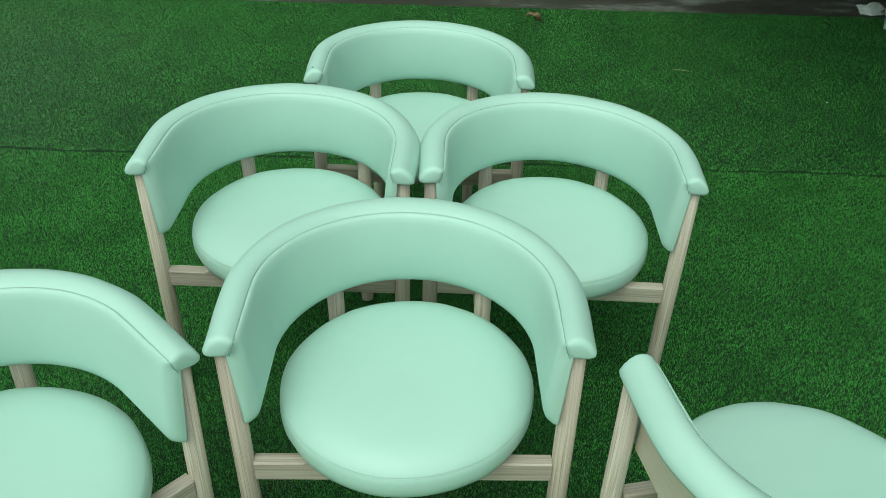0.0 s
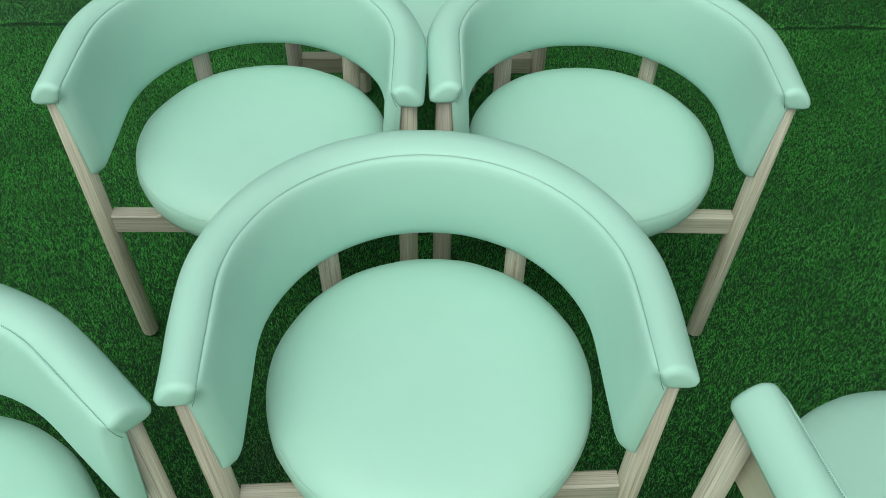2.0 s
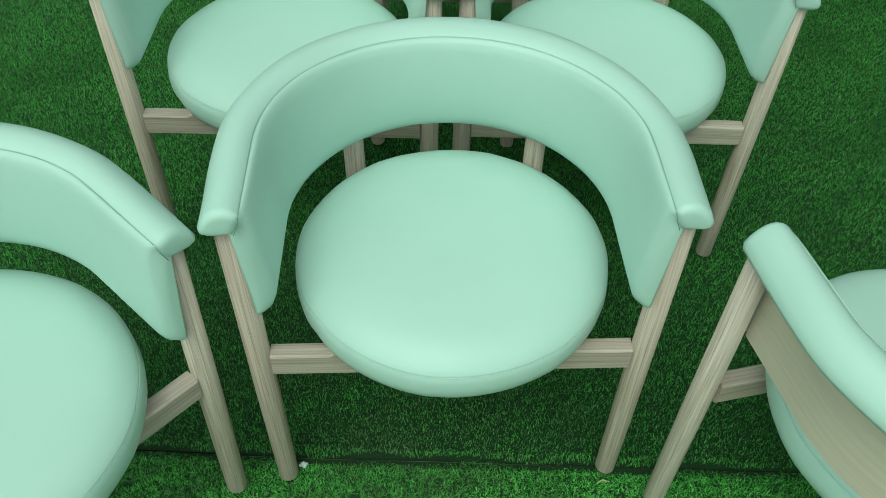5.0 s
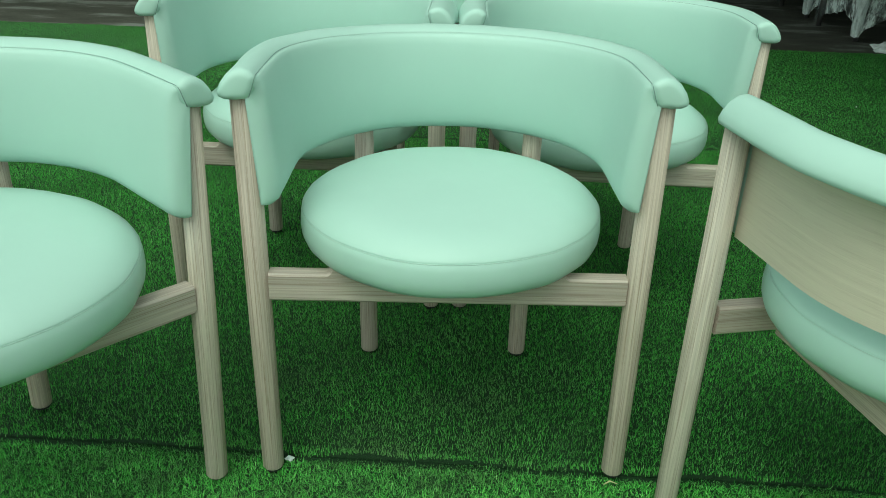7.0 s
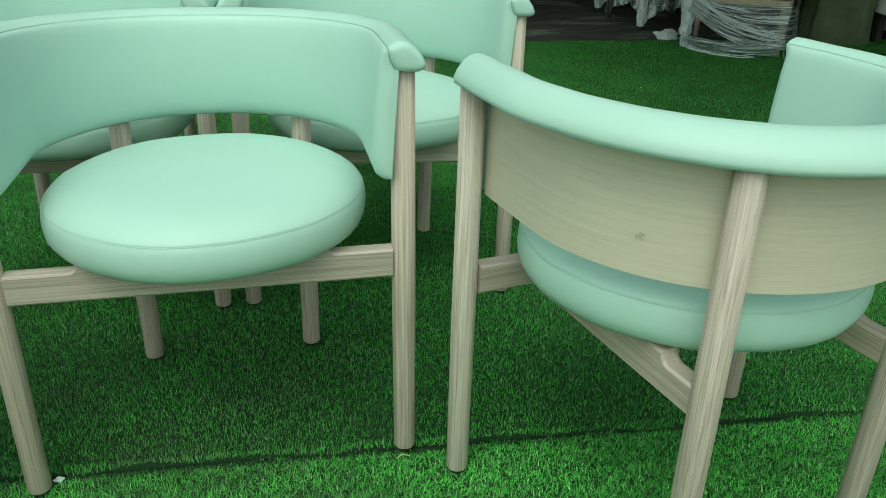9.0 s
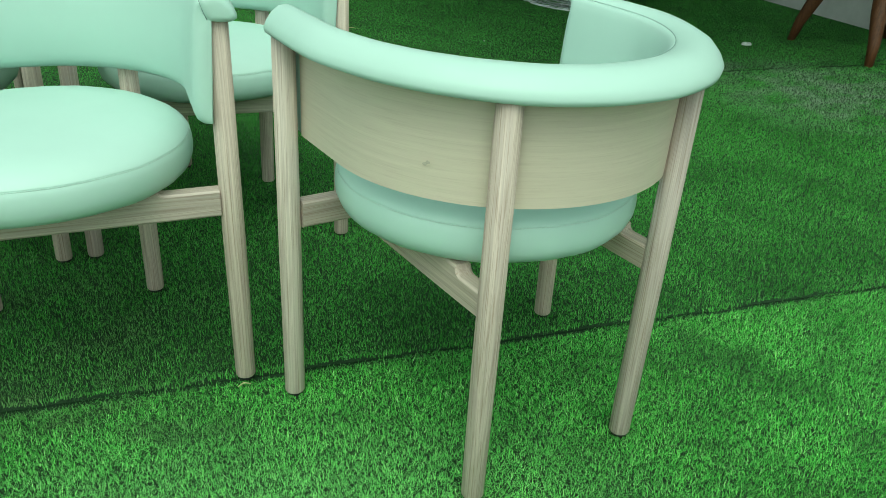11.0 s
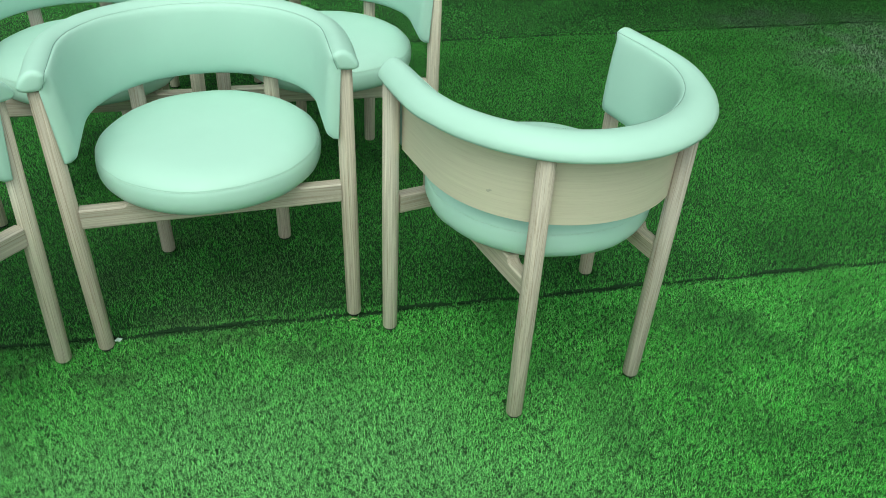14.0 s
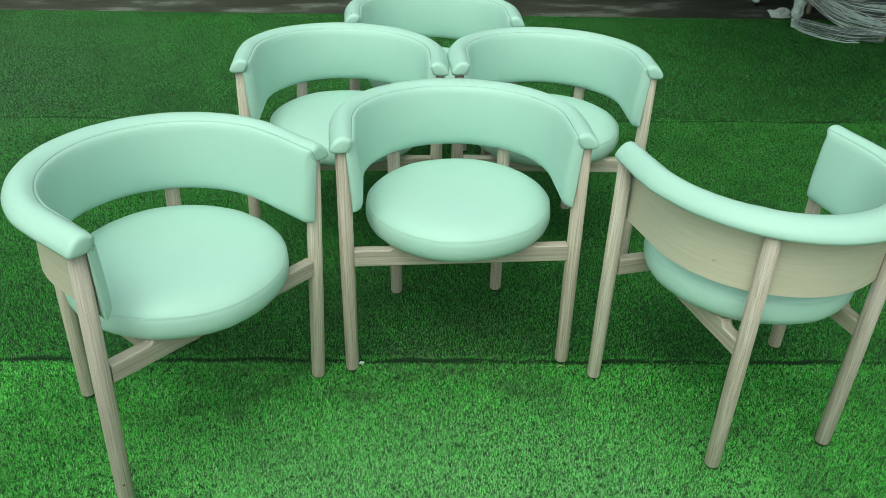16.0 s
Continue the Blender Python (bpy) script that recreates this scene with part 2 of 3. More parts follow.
def tube(points, radii, sides=20, cap=True):
    """A round bar through the points, with a radius at each."""
    bm = bmesh.new()
    rings = []
    pts = [Vector(p) for p in points]
    for i, p in enumerate(pts):
        d = (pts[min(i + 1, len(pts) - 1)] - pts[max(i - 1, 0)]).normalized()
        a = d.cross(Vector((0.31, 0.95, 0.02))).normalized()
        b = d.cross(a)
        rings.append([bm.verts.new(p + radii[i] * (a * math.cos(k * math.tau / sides) + b * math.sin(k * math.tau / sides))) for k in range(sides)])
    for r, q in zip(rings, rings[1:]):
        for k in range(sides):
            bm.faces.new((r[k], r[(k + 1) % sides], q[(k + 1) % sides], q[k]))
    if cap:
        bm.faces.new(rings[0])
        bm.faces.new(rings[-1])
    bmesh.ops.recalc_face_normals(bm, faces=bm.faces)
    return smooth(bm)


def lathe(profile, cx, cy, sides=72):
    """A turned solid from (radius, height) pairs; the first and last lie on the axis."""
    bm = bmesh.new()
    first = bm.verts.new((cx, cy, profile[0][1]))
    last = bm.verts.new((cx, cy, profile[-1][1]))
    rings = [[bm.verts.new((cx + r * math.cos(k * math.tau / sides), cy + r * math.sin(k * math.tau / sides), z)) for k in range(sides)] for r, z in profile[1:-1]]
    for k in range(sides):
        j = (k + 1) % sides
        bm.faces.new((first, rings[0][k], rings[0][j]))
        bm.faces.new((last, rings[-1][j], rings[-1][k]))
        for r, q in zip(rings, rings[1:]):
            bm.faces.new((r[k], q[k], q[j], r[j]))
    bmesh.ops.recalc_face_normals(bm, faces=bm.faces)
    return smooth(bm)


# ---- the chair ----
def u_point(r, bend, s, tip):
    """A point of a horseshoe of radius r whose straight arms end at y = bend. s runs from 0 at one arm's end to 1 at the other's; tip is the arms' end."""
    arm = 0.16
    if s <= arm:
        return Vector((r, tip + (bend - tip) * s / arm, 0))
    if s >= 1 - arm:
        return Vector((-r, tip + (bend - tip) * (1 - s) / arm, 0))
    a = (s - arm) / (1 - 2 * arm) * math.pi
    return Vector((r * math.cos(a), bend + r * math.sin(a), 0))


def horseshoe(section, tip, rounding=0.0, steps=100, wobble=0.0, drop=0.010, wrap=False):
    """Sweeps a closed section of (radius, bend, height) along the horseshoe, with rounded ends."""
    bm = bmesh.new()
    n = len(section)
    long = 1.2
    ends = [(rounding * (1 - math.cos(k / 5 * math.pi / 2)) / long, math.sin(k / 5 * math.pi / 2)) for k in range(6)] if rounding else [(0.0, 1.0)]
    inner = [(ends[-1][0] + (1 - 2 * ends[-1][0]) * k / steps, 1.0) for k in range(1, steps)]
    line = ends + inner + [(1 - s, g) for s, g in reversed(ends)]
    rings = []
    for s, g in line:
        sink = drop * math.sin(math.pi * min(max((s - 0.1) / 0.8, 0), 1)) ** 1.5
        pts = [u_point(r, bend, s, tip) + Vector((0, 0, z - sink * max(0, min(1, (z - 0.55) / 0.14)))) for r, bend, z in section]
        if wrap:
            edge = max(pts, key=lambda p: abs(p.x)).x
            for p in pts:
                if s < 0.15 or s > 0.85:
                    p.x = edge + (p.x - edge) * (0.12 + 0.88 * g)
        mid = sum(pts, Vector()) / n
        ring = []
        for p in pts:
            d = p - mid
            cut = min((0.006 if wrap else rounding) * (1 - g), d.length * 0.95)
            w = wobble * noise.noise(p * 14)
            ring.append(bm.verts.new(mid + d * ((d.length - cut + w) / d.length)))
        rings.append(ring)
    for a, b in zip(rings, rings[1:]):
        for k in range(n):
            bm.faces.new((a[k], a[(k + 1) % n], b[(k + 1) % n], b[k]))
    bm.faces.new(rings[0])
    bm.faces.new(rings[-1])
    bmesh.ops.recalc_face_normals(bm, faces=bm.faces)
    return smooth(bm)


def stitches(path, thick):
    """A row of short slanting stitches along a list of points."""
    bm = bmesh.new()
    for a, b in zip(path, path[1:]):
        d = b - a
        p, q = a + d * 0.25, a + d * 0.75
        side = d.cross(Vector((0, 0, 1))).normalized() * thick
        top = Vector((0, 0, thick))
        vs = [bm.verts.new(v) for v in (p - side, p + side, q + side, q - side, (p + q) / 2 - side * 0.6 + top * 1.3, (p + q) / 2 + side * 0.6 + top * 1.3)]
        bm.faces.new((vs[0], vs[1], vs[5], vs[4]))
        bm.faces.new((vs[4], vs[5], vs[2], vs[3]))
        bm.faces.new((vs[1], vs[2], vs[5]))
        bm.faces.new((vs[0], vs[4], vs[3]))
    return bm


def rail(length, low, ends, rise, thick, notch):
    """A rail along x: cut down at its ends, with a hollow fillet up to the taller middle under the seat. notch: how long each cut is."""
    bm = bmesh.new()

    def cut(d):
        ks = [math.pi / 2 * k / 5 for k in range(6)]
        return [(0.0, ends), (d * 0.5, ends)] + [(d + 0.016 * math.sin(a), ends + rise * (1 - math.cos(a))) for a in ks]

    line = cut(notch[0]) + ([(length - x, t) for x, t in reversed(cut(notch[1]))] if notch[1] else [(length, ends + rise)])
    rings = []
    e, h = 0.004, thick / 2
    for x, t in line:
        rings.append([bm.verts.new((x, yy, zz)) for yy, zz in ((-h + e, low), (-h, low + e), (-h, t - e), (-h + e, t), (h - e, t), (h, t - e), (h, low + e), (h - e, low))])
    for a, b in zip(rings, rings[1:]):
        for k in range(8):
            bm.faces.new((a[k], a[(k + 1) % 8], b[(k + 1) % 8], b[k]))
    bm.faces.new(rings[0])
    bm.faces.new(rings[-1])
    bmesh.ops.recalc_face_normals(bm, faces=bm.faces)
    return bm


def slack(b):
    """The slight unevenness of a padded edge that was stretched by hand."""
    for v in b.verts:
        x, y = v.co.x, v.co.y - SEAT_Y
        r = math.hypot(x, y)
        if r > 0.02:
            edge = min(1.0, r / 0.26) ** 3
            c, t = x / r, y / r
            k = 0.0022 * noise.noise(Vector((c * 2.2, t * 2.2, 4.0))) + 0.0012 * noise.noise(Vector((c * 5.5, t * 5.5, 1.0)))
            v.co.x += c * k * edge
            v.co.y += t * k * edge
            v.co.z += edge * (0.0022 * noise.noise(Vector((c * 2.6, t * 2.6, 9.0))) + 0.0010 * noise.noise(Vector((c * 7, t * 7, 2.0))))


def bowed(p, bow):
    """The upper edge of the bent back is a little off to one side of its legs."""
    k = min(max((p.y + 0.12) / 0.30, 0.0), 1.0)
    h = min(max((p.z - 0.55) / 0.15, 0.0), 1.0)
    return Vector((p.x - bow * k * k * (3 - 2 * k) * h, p.y, p.z))


def fuller(p):
    """The roll is fullest halfway along the arms."""
    k = 0.007 * math.exp(-((p.y + 0.08) / 0.11) ** 2) * (0.4 + 0.6 * min(max((abs(p.x) - 0.286) / 0.05, 0.0), 1.0))
    return Vector((p.x + math.copysign(k, p.x), p.y, p.z))


LEG_FRONT = ((0.314, -0.204), (0.313, -0.206))
LEG_BACK = ((0.170, 0.204), (0.175, 0.213))
SEAT_Y = -0.0525


def barrel_chair(m, label, short=0.0, askew=0.0, bow=0.008, low=0.0):
    """short: how much the padded arms stop short; askew, bow, low: how far the whole back sits turned, aside and low on its legs."""
    chair = thing("barrel_chair", m, label, "chair", "chairs on the turf")
    for (fx, fy), (tx, ty) in (LEG_FRONT, LEG_BACK):
        for s in (1, -1):
            leg = part("leg", tube([(s * fx, fy, 0.006), (s * fx, fy, 0.009), (s * (fx * 0.6 + tx * 0.4), fy * 0.6 + ty * 0.4, 0.3), (s * tx, ty, 0.708)], [0.0175, 0.0192, 0.0202, 0.0190], 24), ASH_Z, chair)
            part("foot_pad", tube([(s * fx, fy, 0.0), (s * fx, fy, 0.0065)], [0.0155, 0.0155], 20), RUBBER, leg, "black plastic glide")
    # rails under the seat
    b = rail(0.588, 0.359, 0.409, 0.014, 0.030, (0.090, 0.090))
    bmesh.ops.translate(b, vec=(-0.294, -0.203, 0), verts=b.verts)
    part("front_rail", b, ASH_X, chair)
    for s in (1, -1):
        b = rail(0.385, 0.350, 0.396, 0.014, 0.030, (0.05, 0.0))
        bmesh.ops.rotate(b, cent=(0, 0, 0), matrix=Matrix.Rotation(-math.pi / 2, 3, "Z"), verts=b.verts)
        bmesh.ops.translate(b, vec=(s * 0.171, 0.196, 0), verts=b.verts)
        part("side_rail", b, ASH_Y, chair)
    base = lathe([(0, 0.4115), (0.19, 0.4115), (0.203, 0.4095), (0.206, 0.4045), (0.203, 0.3985), (0.0, 0.3985)], 0, SEAT_Y, 56)
    part("seat_board", base, ASH_X, chair)
    cushion = lathe([(0, 0.5225), (0.06, 0.5218), (0.12, 0.5196), (0.172, 0.5160), (0.205, 0.5115), (0.2285, 0.5050), (0.2445, 0.4967), (0.2545, 0.4885), (0.2600, 0.4825), (0.2612, 0.4800), (0.2608, 0.4786), (0.2622, 0.4770),
                     (0.2645, 0.4660), (0.2655, 0.4520), (0.2640, 0.4380), (0.2590, 0.4255), (0.2500, 0.4165), (0.2370, 0.4110), (0.2180, 0.4095), (0, 0.4095)], 0.004, SEAT_Y, 96)
    slack(cushion)
    seat = part("seat_cushion", cushion, LEATHER, chair, "round mint leatherette cushion with a stitched edge")
    ring = tube([Vector((0.004 + 0.2615 * math.cos(a), SEAT_Y + 0.2615 * math.sin(a), 0.4787)) for a in [k * math.tau / 96 for k in range(97)]], [0.0007] * 97, 6, False)
    slack(ring)
    part("seam", ring, THREAD, seat)
    part("joint_seam", tube([(0.075, SEAT_Y + 0.2515, 0.477), (0.076, SEAT_Y + 0.2540, 0.462), (0.076, SEAT_Y + 0.2535, 0.444), (0.075, SEAT_Y + 0.2490, 0.428)], [0.0006] * 4, 6), THREAD, seat)
    # bent back panel, seen from outside
    turn = Matrix.Translation((0, 0.2, -low)) @ Matrix.Rotation(radians(askew), 4, "Z") @ Matrix.Translation((0, -0.2, 0))

    def swing(b):
        for v in b.verts:
            v.co = turn @ bowed(v.co, bow)

    panel = horseshoe([(0.294, -0.046, 0.531), (0.294, -0.046, 0.712), (0.283, -0.046, 0.712), (0.283, -0.046, 0.531)], -0.196)
    for f in panel.faces:
        f.smooth = abs(f.normal.z) < 0.5
    for e in panel.edges:
        e.smooth = len(e.link_faces) == 2 and e.link_faces[0].normal.angle(e.link_faces[1].normal) < 0.5
    swing(panel)
    part("back_panel", panel, PLY, chair, "pale bent veneer back panel")
    pad = horseshoe([(0.2930, -0.046, 0.715), (0.2900, -0.060, 0.732), (0.2862, -0.072, 0.7342), (0.2828, -0.0735, 0.7316), (0.2798, -0.0745, 0.7262), (0.2770, -0.075, 0.7130), (0.2740, -0.074, 0.690), (0.2700, -0.071, 0.650),
                     (0.2665, -0.064, 0.605), (0.2645, -0.055, 0.565), (0.2650, -0.050, 0.549), (0.2690, -0.048, 0.5380), (0.2770, -0.046, 0.5315), (0.2880, -0.046, 0.5305), (0.2930, -0.046, 0.537)], -0.232 + short, 0.030, 100, 0.0010, wrap=True)
    for v in pad.verts:
        if v.co.y < -0.221 + short and 0.6 < v.co.z < 0.722:
            v.co.x += math.copysign(0.011 * math.exp(-max(0.0, 0.706 - v.co.z) / 0.014), v.co.x) * min(1.0, (-0.221 + short - v.co.y) / 0.006)
    swing(pad)
    part("back_pad", pad, LEATHER, chair)
    roll = horseshoe([(0.2860, -0.0722, 0.7332), (0.2885, -0.0705, 0.7364), (0.2948, -0.066, 0.7412), (0.3048, -0.060, 0.7445), (0.3165, -0.054, 0.7425), (0.3285, -0.049, 0.7345), (0.3385, -0.046, 0.7215), (0.3435, -0.045, 0.7100),
                      (0.3420, -0.045, 0.7030), (0.3330, -0.046, 0.6990), (0.3170, -0.048, 0.6985), (0.2980, -0.055, 0.7010), (0.2895, -0.064, 0.7140), (0.2865, -0.071, 0.7275)], -0.2370 + short, 0.0125, 100, 0.0010)
    swing(roll)
    for v in roll.verts:
        v.co = fuller(v.co)
    roll = part("arm_roll", roll, LEATHER, chair)
    line = []
    for k in range(321):
        u = 0.004 + 0.992 * k / 320
        sink = 0.010 * math.sin(math.pi * min(max((u - 0.1) / 0.8, 0), 1)) ** 1.5
        line.append(fuller(turn @ bowed(u_point(0.2863, -0.0722, u, -0.2335 + short) + Vector((0, 0, 0.7346 - sink)), bow)))
    part("stitching", stitches(line, 0.0007), GREYTHREAD, roll)
    for s in (1, -1):
        part("end_seam", tube([turn @ Vector((s * x, y + short, z)) for x, y, z in ((0.2863, -0.2335, 0.7340), (0.2875, -0.2372, 0.729), (0.2900, -0.2385, 0.720), (0.2935, -0.2385, 0.711), (0.2960, -0.2375, 0.705))], [0.0006] * 5, 6), GREYTHREAD, roll)
    return chair


# ---- ground ----
def ground():
    bm = bmesh.new()
    bmesh.ops.create_grid(bm, x_segments=40, y_segments=40, size=400)
    ob = part("ground", bm, CONCRETE)
    ob.location.z = -0.012
    tagged(ob, "dark stained concrete ground with pale worn patches", "ground", "", "structure")


EDGE_L = -6.0
# the joins between the rolls: where they cross x = 0, and their slope
SEAMS = [(-3.0, -0.031), (-0.96, -0.031), (1.046, -0.031), (3.024, -0.003), (5.146, 0.008)]


def seam_y(k, x):
    return SEAMS[k][0] + SEAMS[k][1] * x


def strip(k0, right):
    """One roll of artificial turf: a backing sheet with slightly wavy edges."""
    bm = bmesh.new()
    n = 120
    rows = []
    for k in range(n + 1):
        x = EDGE_L + (right - EDGE_L) * k / n
        y0, y1 = seam_y(k0, x), seam_y(k0 + 1, x)
        w0 = 0.006 * noise.noise(Vector((x * 2.3, k0, 1.0)))
        w1 = 0.006 * noise.noise(Vector((x * 2.3, k0 + 1, 1.0)))
        rows.append([bm.verts.new((x, y0 + w0 + 0.003, -0.012)), bm.verts.new((x, y0 + w0 + 0.003, -0.004)), bm.verts.new((x, y1 + w1 - 0.003, -0.004)), bm.verts.new((x, y1 + w1 - 0.003, -0.012))])
    for a, b in zip(rows, rows[1:]):
        for k in range(3):
            bm.faces.new((a[k], b[k], b[k + 1], a[k + 1]))
    bmesh.ops.recalc_face_normals(bm, faces=bm.faces)
    return tagged(part("turf_strip", bm, BACKING), "strip of green artificial turf laid on concrete", "artificial turf", "turf strips", "structure")


def pile(k0, x0, x1, v0, per_m2, length, width, lean, tip, seed, v1=1.0, dense=None):
    """The blades of a stretch of turf, as one mesh of three-cornered leaves. dense: the stretch of x outside which the blades grow fewer and broader."""
    g = np.random.default_rng(seed)
    n = int((x1 - x0) * (SEAMS[k0 + 1][0] - SEAMS[k0][0]) * (v1 - v0) * per_m2)
    px, v = g.uniform(x0, x1, n), g.uniform(v0, v1, n)
    # the blades stand in loose tufts, with thin places between
    q = np.random.default_rng(77)
    ang, wave_len, ph = q.uniform(0, math.tau, 14), q.uniform(0.009, 0.034, 14), q.uniform(0, math.tau, 14)
    py = SEAMS[k0][0] + (SEAMS[k0 + 1][0] - SEAMS[k0][0]) * v
    tuft = sum(np.sin((px * math.cos(a) + py * math.sin(a)) * math.tau / w + p) for a, w, p in zip(ang, wave_len, ph)) / 2.65
    keep = g.uniform(0, 1, n) < np.clip(0.88 + 0.22 * tuft, 0.2, 1.0)
    far = np.clip(np.maximum(dense[0] - px, px - dense[1]) / 1.6, 0, 1) if dense else np.zeros(n)
    keep &= g.uniform(0, 1, n) > 0.62 * far
    px, v, tuft, far = px[keep], v[keep], tuft[keep], far[keep]
    n = len(px)
    lo, hi = seam_y(k0, px) + 0.005, seam_y(k0 + 1, px) - 0.006
    wave = 0.005 * np.sin(px * 11 + k0) + 0.004 * np.sin(px * 29)
    py = lo + (hi - lo) * v + wave + g.normal(0, 0.0016, n)
    flow = 0.55 * np.sin(px * 2.1 + 1.3 * np.sin(py * 1.7)) + 0.5 * np.sin(py * 2.7 + px * 0.9)
    az = np.where(g.uniform(0, 1, n) < 0.7, g.uniform(0, math.tau, n), lean + flow * 0.9 + 1.1 * tuft + g.normal(0, 1.0, n))
    az = np.where(py - lo < 0.013, 1.57 + g.normal(0, 0.5, n), np.where(hi - py < 0.013, -1.57 + g.normal(0, 0.5, n), az))
    tilt = np.clip(g.normal(tip, 0.38, n), 0.05, 1.38)
    ln = length * g.uniform(0.65, 1.15, n) * (1 + 0.12 * tuft)
    wd = width * g.uniform(0.7, 1.2, n) * (1 + 0.9 * far)
    if k0 == 2:
        # trodden short along the far join
        ln = np.where(hi - py < 0.010 + 0.006 * np.sin(px * 7), ln * 0.35, ln)
    dx, dy = np.cos(az), np.sin(az)
    sx, sy = -dy, dx
    t1, t2 = tilt * 0.6, tilt * 1.25
    ax, az1 = np.sin(t1) * ln * 0.5, np.cos(t1) * ln * 0.5
    bx, bz1 = ax + np.sin(t2) * ln * 0.5, az1 + np.cos(t2) * ln * 0.5
    z0 = -0.005
    v = np.empty((n, 3, 3))
    for i, (out, z, w) in enumerate(((0, 0, 0.5), (0, 0, -0.5), (bx, bz1, 0))):
        v[:, i, 0] = px + dx * out + sx * wd * w
        v[:, i, 1] = py + dy * out + sy * wd * w
        v[:, i, 2] = z0 + z
    me = bpy.data.meshes.new("turf_pile")
    me.vertices.add(n * 3)
    me.vertices.foreach_set("co", v.reshape(-1))
    me.loops.add(n * 3)
    me.loops.foreach_set("vertex_index", np.arange(n * 3, dtype=np.int32))
    me.polygons.add(n)
    me.polygons.foreach_set("loop_start", np.arange(0, n * 3, 3, dtype=np.int32))
    me.update(calc_edges=True)
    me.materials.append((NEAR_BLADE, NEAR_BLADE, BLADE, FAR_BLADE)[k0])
    ob = new("turf_pile", me)
    ob.parent = strips[k0]
    return tagged(ob, "", "", "", "stuff")


ground()


def shed():
    """Walls behind and beside the turf, and unseen roof slabs added to shade it."""
    tagged(part("wall_east", box(4.92, -5.0, -0.012, 5.12, 9.0, 3.4), PLASTER), "pale grey plastered wall", "wall", "", "structure")
    # the far wall is never in view, added to close off the dark side
    tagged(part("wall_north", box(-7.0, 9.0, -0.012, 5.12, 9.2, 3.4), DARKWALL), "dark plastered wall at the far side", "wall", "", "structure")
    tagged(part("ceiling", box(1.25, 1.8, 2.15, 4.918, 8.998, 2.25), DARKWALL), "dark flat roof over the far corner", "ceiling", "", "structure")
    tagged(part("ceiling", box(-7.0, 5.0, 2.4, 1.248, 8.998, 2.5), DARKWALL), "dark flat roof along the far wall", "ceiling", "", "structure")


shed()
strips = [strip(k, e) for k, e in enumerate((4.4, 4.4, 4.15, 4.90))]
AWAY, ASIDE = 1.5, 2.4
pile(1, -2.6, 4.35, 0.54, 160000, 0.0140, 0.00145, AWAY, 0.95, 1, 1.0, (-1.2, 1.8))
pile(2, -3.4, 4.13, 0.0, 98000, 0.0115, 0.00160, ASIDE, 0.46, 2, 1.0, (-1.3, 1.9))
pile(3, -3.7, 4.88, 0.0, 46000, 0.0100, 0.0024, ASIDE, 0.80, 7)


# the rest of the sheet, out of the way, more loosely tufted
pile(0, EDGE_L, 4.38, 0.0, 6000, 0.016, 0.0085, AWAY, 1.0, 11)
pile(1, -2.6, 4.35, 0.0, 6000, 0.016, 0.0085, AWAY, 1.0, 12, 0.56)
for k, x in ((1, -2.6), (2, -3.4), (3, -3.7)):
    pile(k, EDGE_L, x, 0.0, 6000, 0.016, 0.0085, AWAY, 1.0, 12 + k)


# ---- chairs ----
# place, then tilt on the uneven turf and turn in degrees
CHAIRS = [
    ((-0.006, 1.226, 0.0008, -0.72, -0.67, 1.30), "mint leatherette barrel chair with pale ash legs, facing the open turf"),
    ((-0.776, 0.895, 0.0038, 1.36, 0.81, 47.99), "mint leatherette barrel chair with pale ash legs, turned inwards beside another"),
    ((0.749, 0.833, -0.0008, 0.61, -0.13, 192.42), "mint leatherette barrel chair turned round, its veneer back panel showing"),
    ((-0.359, 1.841, 0.0021, 0.20, 0.25, -0.31), "mint leatherette barrel chair in the middle row, touching its neighbour's arm"),
    ((0.346, 1.841, -0.0040, -0.26, 0.04, -1.55), "mint leatherette barrel chair in the middle row, arm beside its neighbour"),
    ((-0.027, 2.417, 0.000, 0.0, 0.0, 0.0), "mint leatherette barrel chair behind the others, dark spot on its arm"),
]
first = None
for place, label in CHAIRS:
    if first is None:
        first = barrel_chair(pose(*place), label)
    elif "turned round" in label:
        barrel_chair(pose(*place), label, 0.011, -0.8, 0.008, 0.004)
    elif "turned inwards" in label:
        barrel_chair(pose(*place), label, bow=-0.006)
    else:
        tagged(copy_thing(first, pose(*place)), label)


def chair_called(words):
    return [o for o in scene.objects if o.parent is None and words in o.get("label", "")][0]


def knot():
    """A small dark knot in the veneer of the chair that shows its back."""
    bm = bmesh.new()
    rows = []
    for j in range(5):
        z = 0.5785 + 0.006 * j / 4
        half = 0.0062 * math.sqrt(max(0.03, 1 - (j / 2 - 1) ** 2))
        rows.append([bm.verts.new((0.2947 * math.cos(a), -0.046 + 0.2947 * math.sin(a), z + 0.003 * (k / 6 - 0.5))) for k in range(7) for a in (radians(34.9) + half / 0.2947 * (k / 3 - 1),)])
    for p, q in zip(rows, rows[1:]):
        for k in range(6):
            bm.faces.new((p[k], p[k + 1], q[k + 1], q[k]))
    panel = [o for o in chair_called("turned round").children if o.name.startswith("back_panel")][0]
    part("knot", smooth(bm), KNOT, panel, "small dark knot in the veneer")


knot()
part("screw_hole", tube([(-0.3187, -0.2150, 0.072), (-0.3220, -0.2224, 0.072)], [0.0022, 0.0022], 12), RUBBER, chair_called("turned inwards"), "small dark hole in one leg")

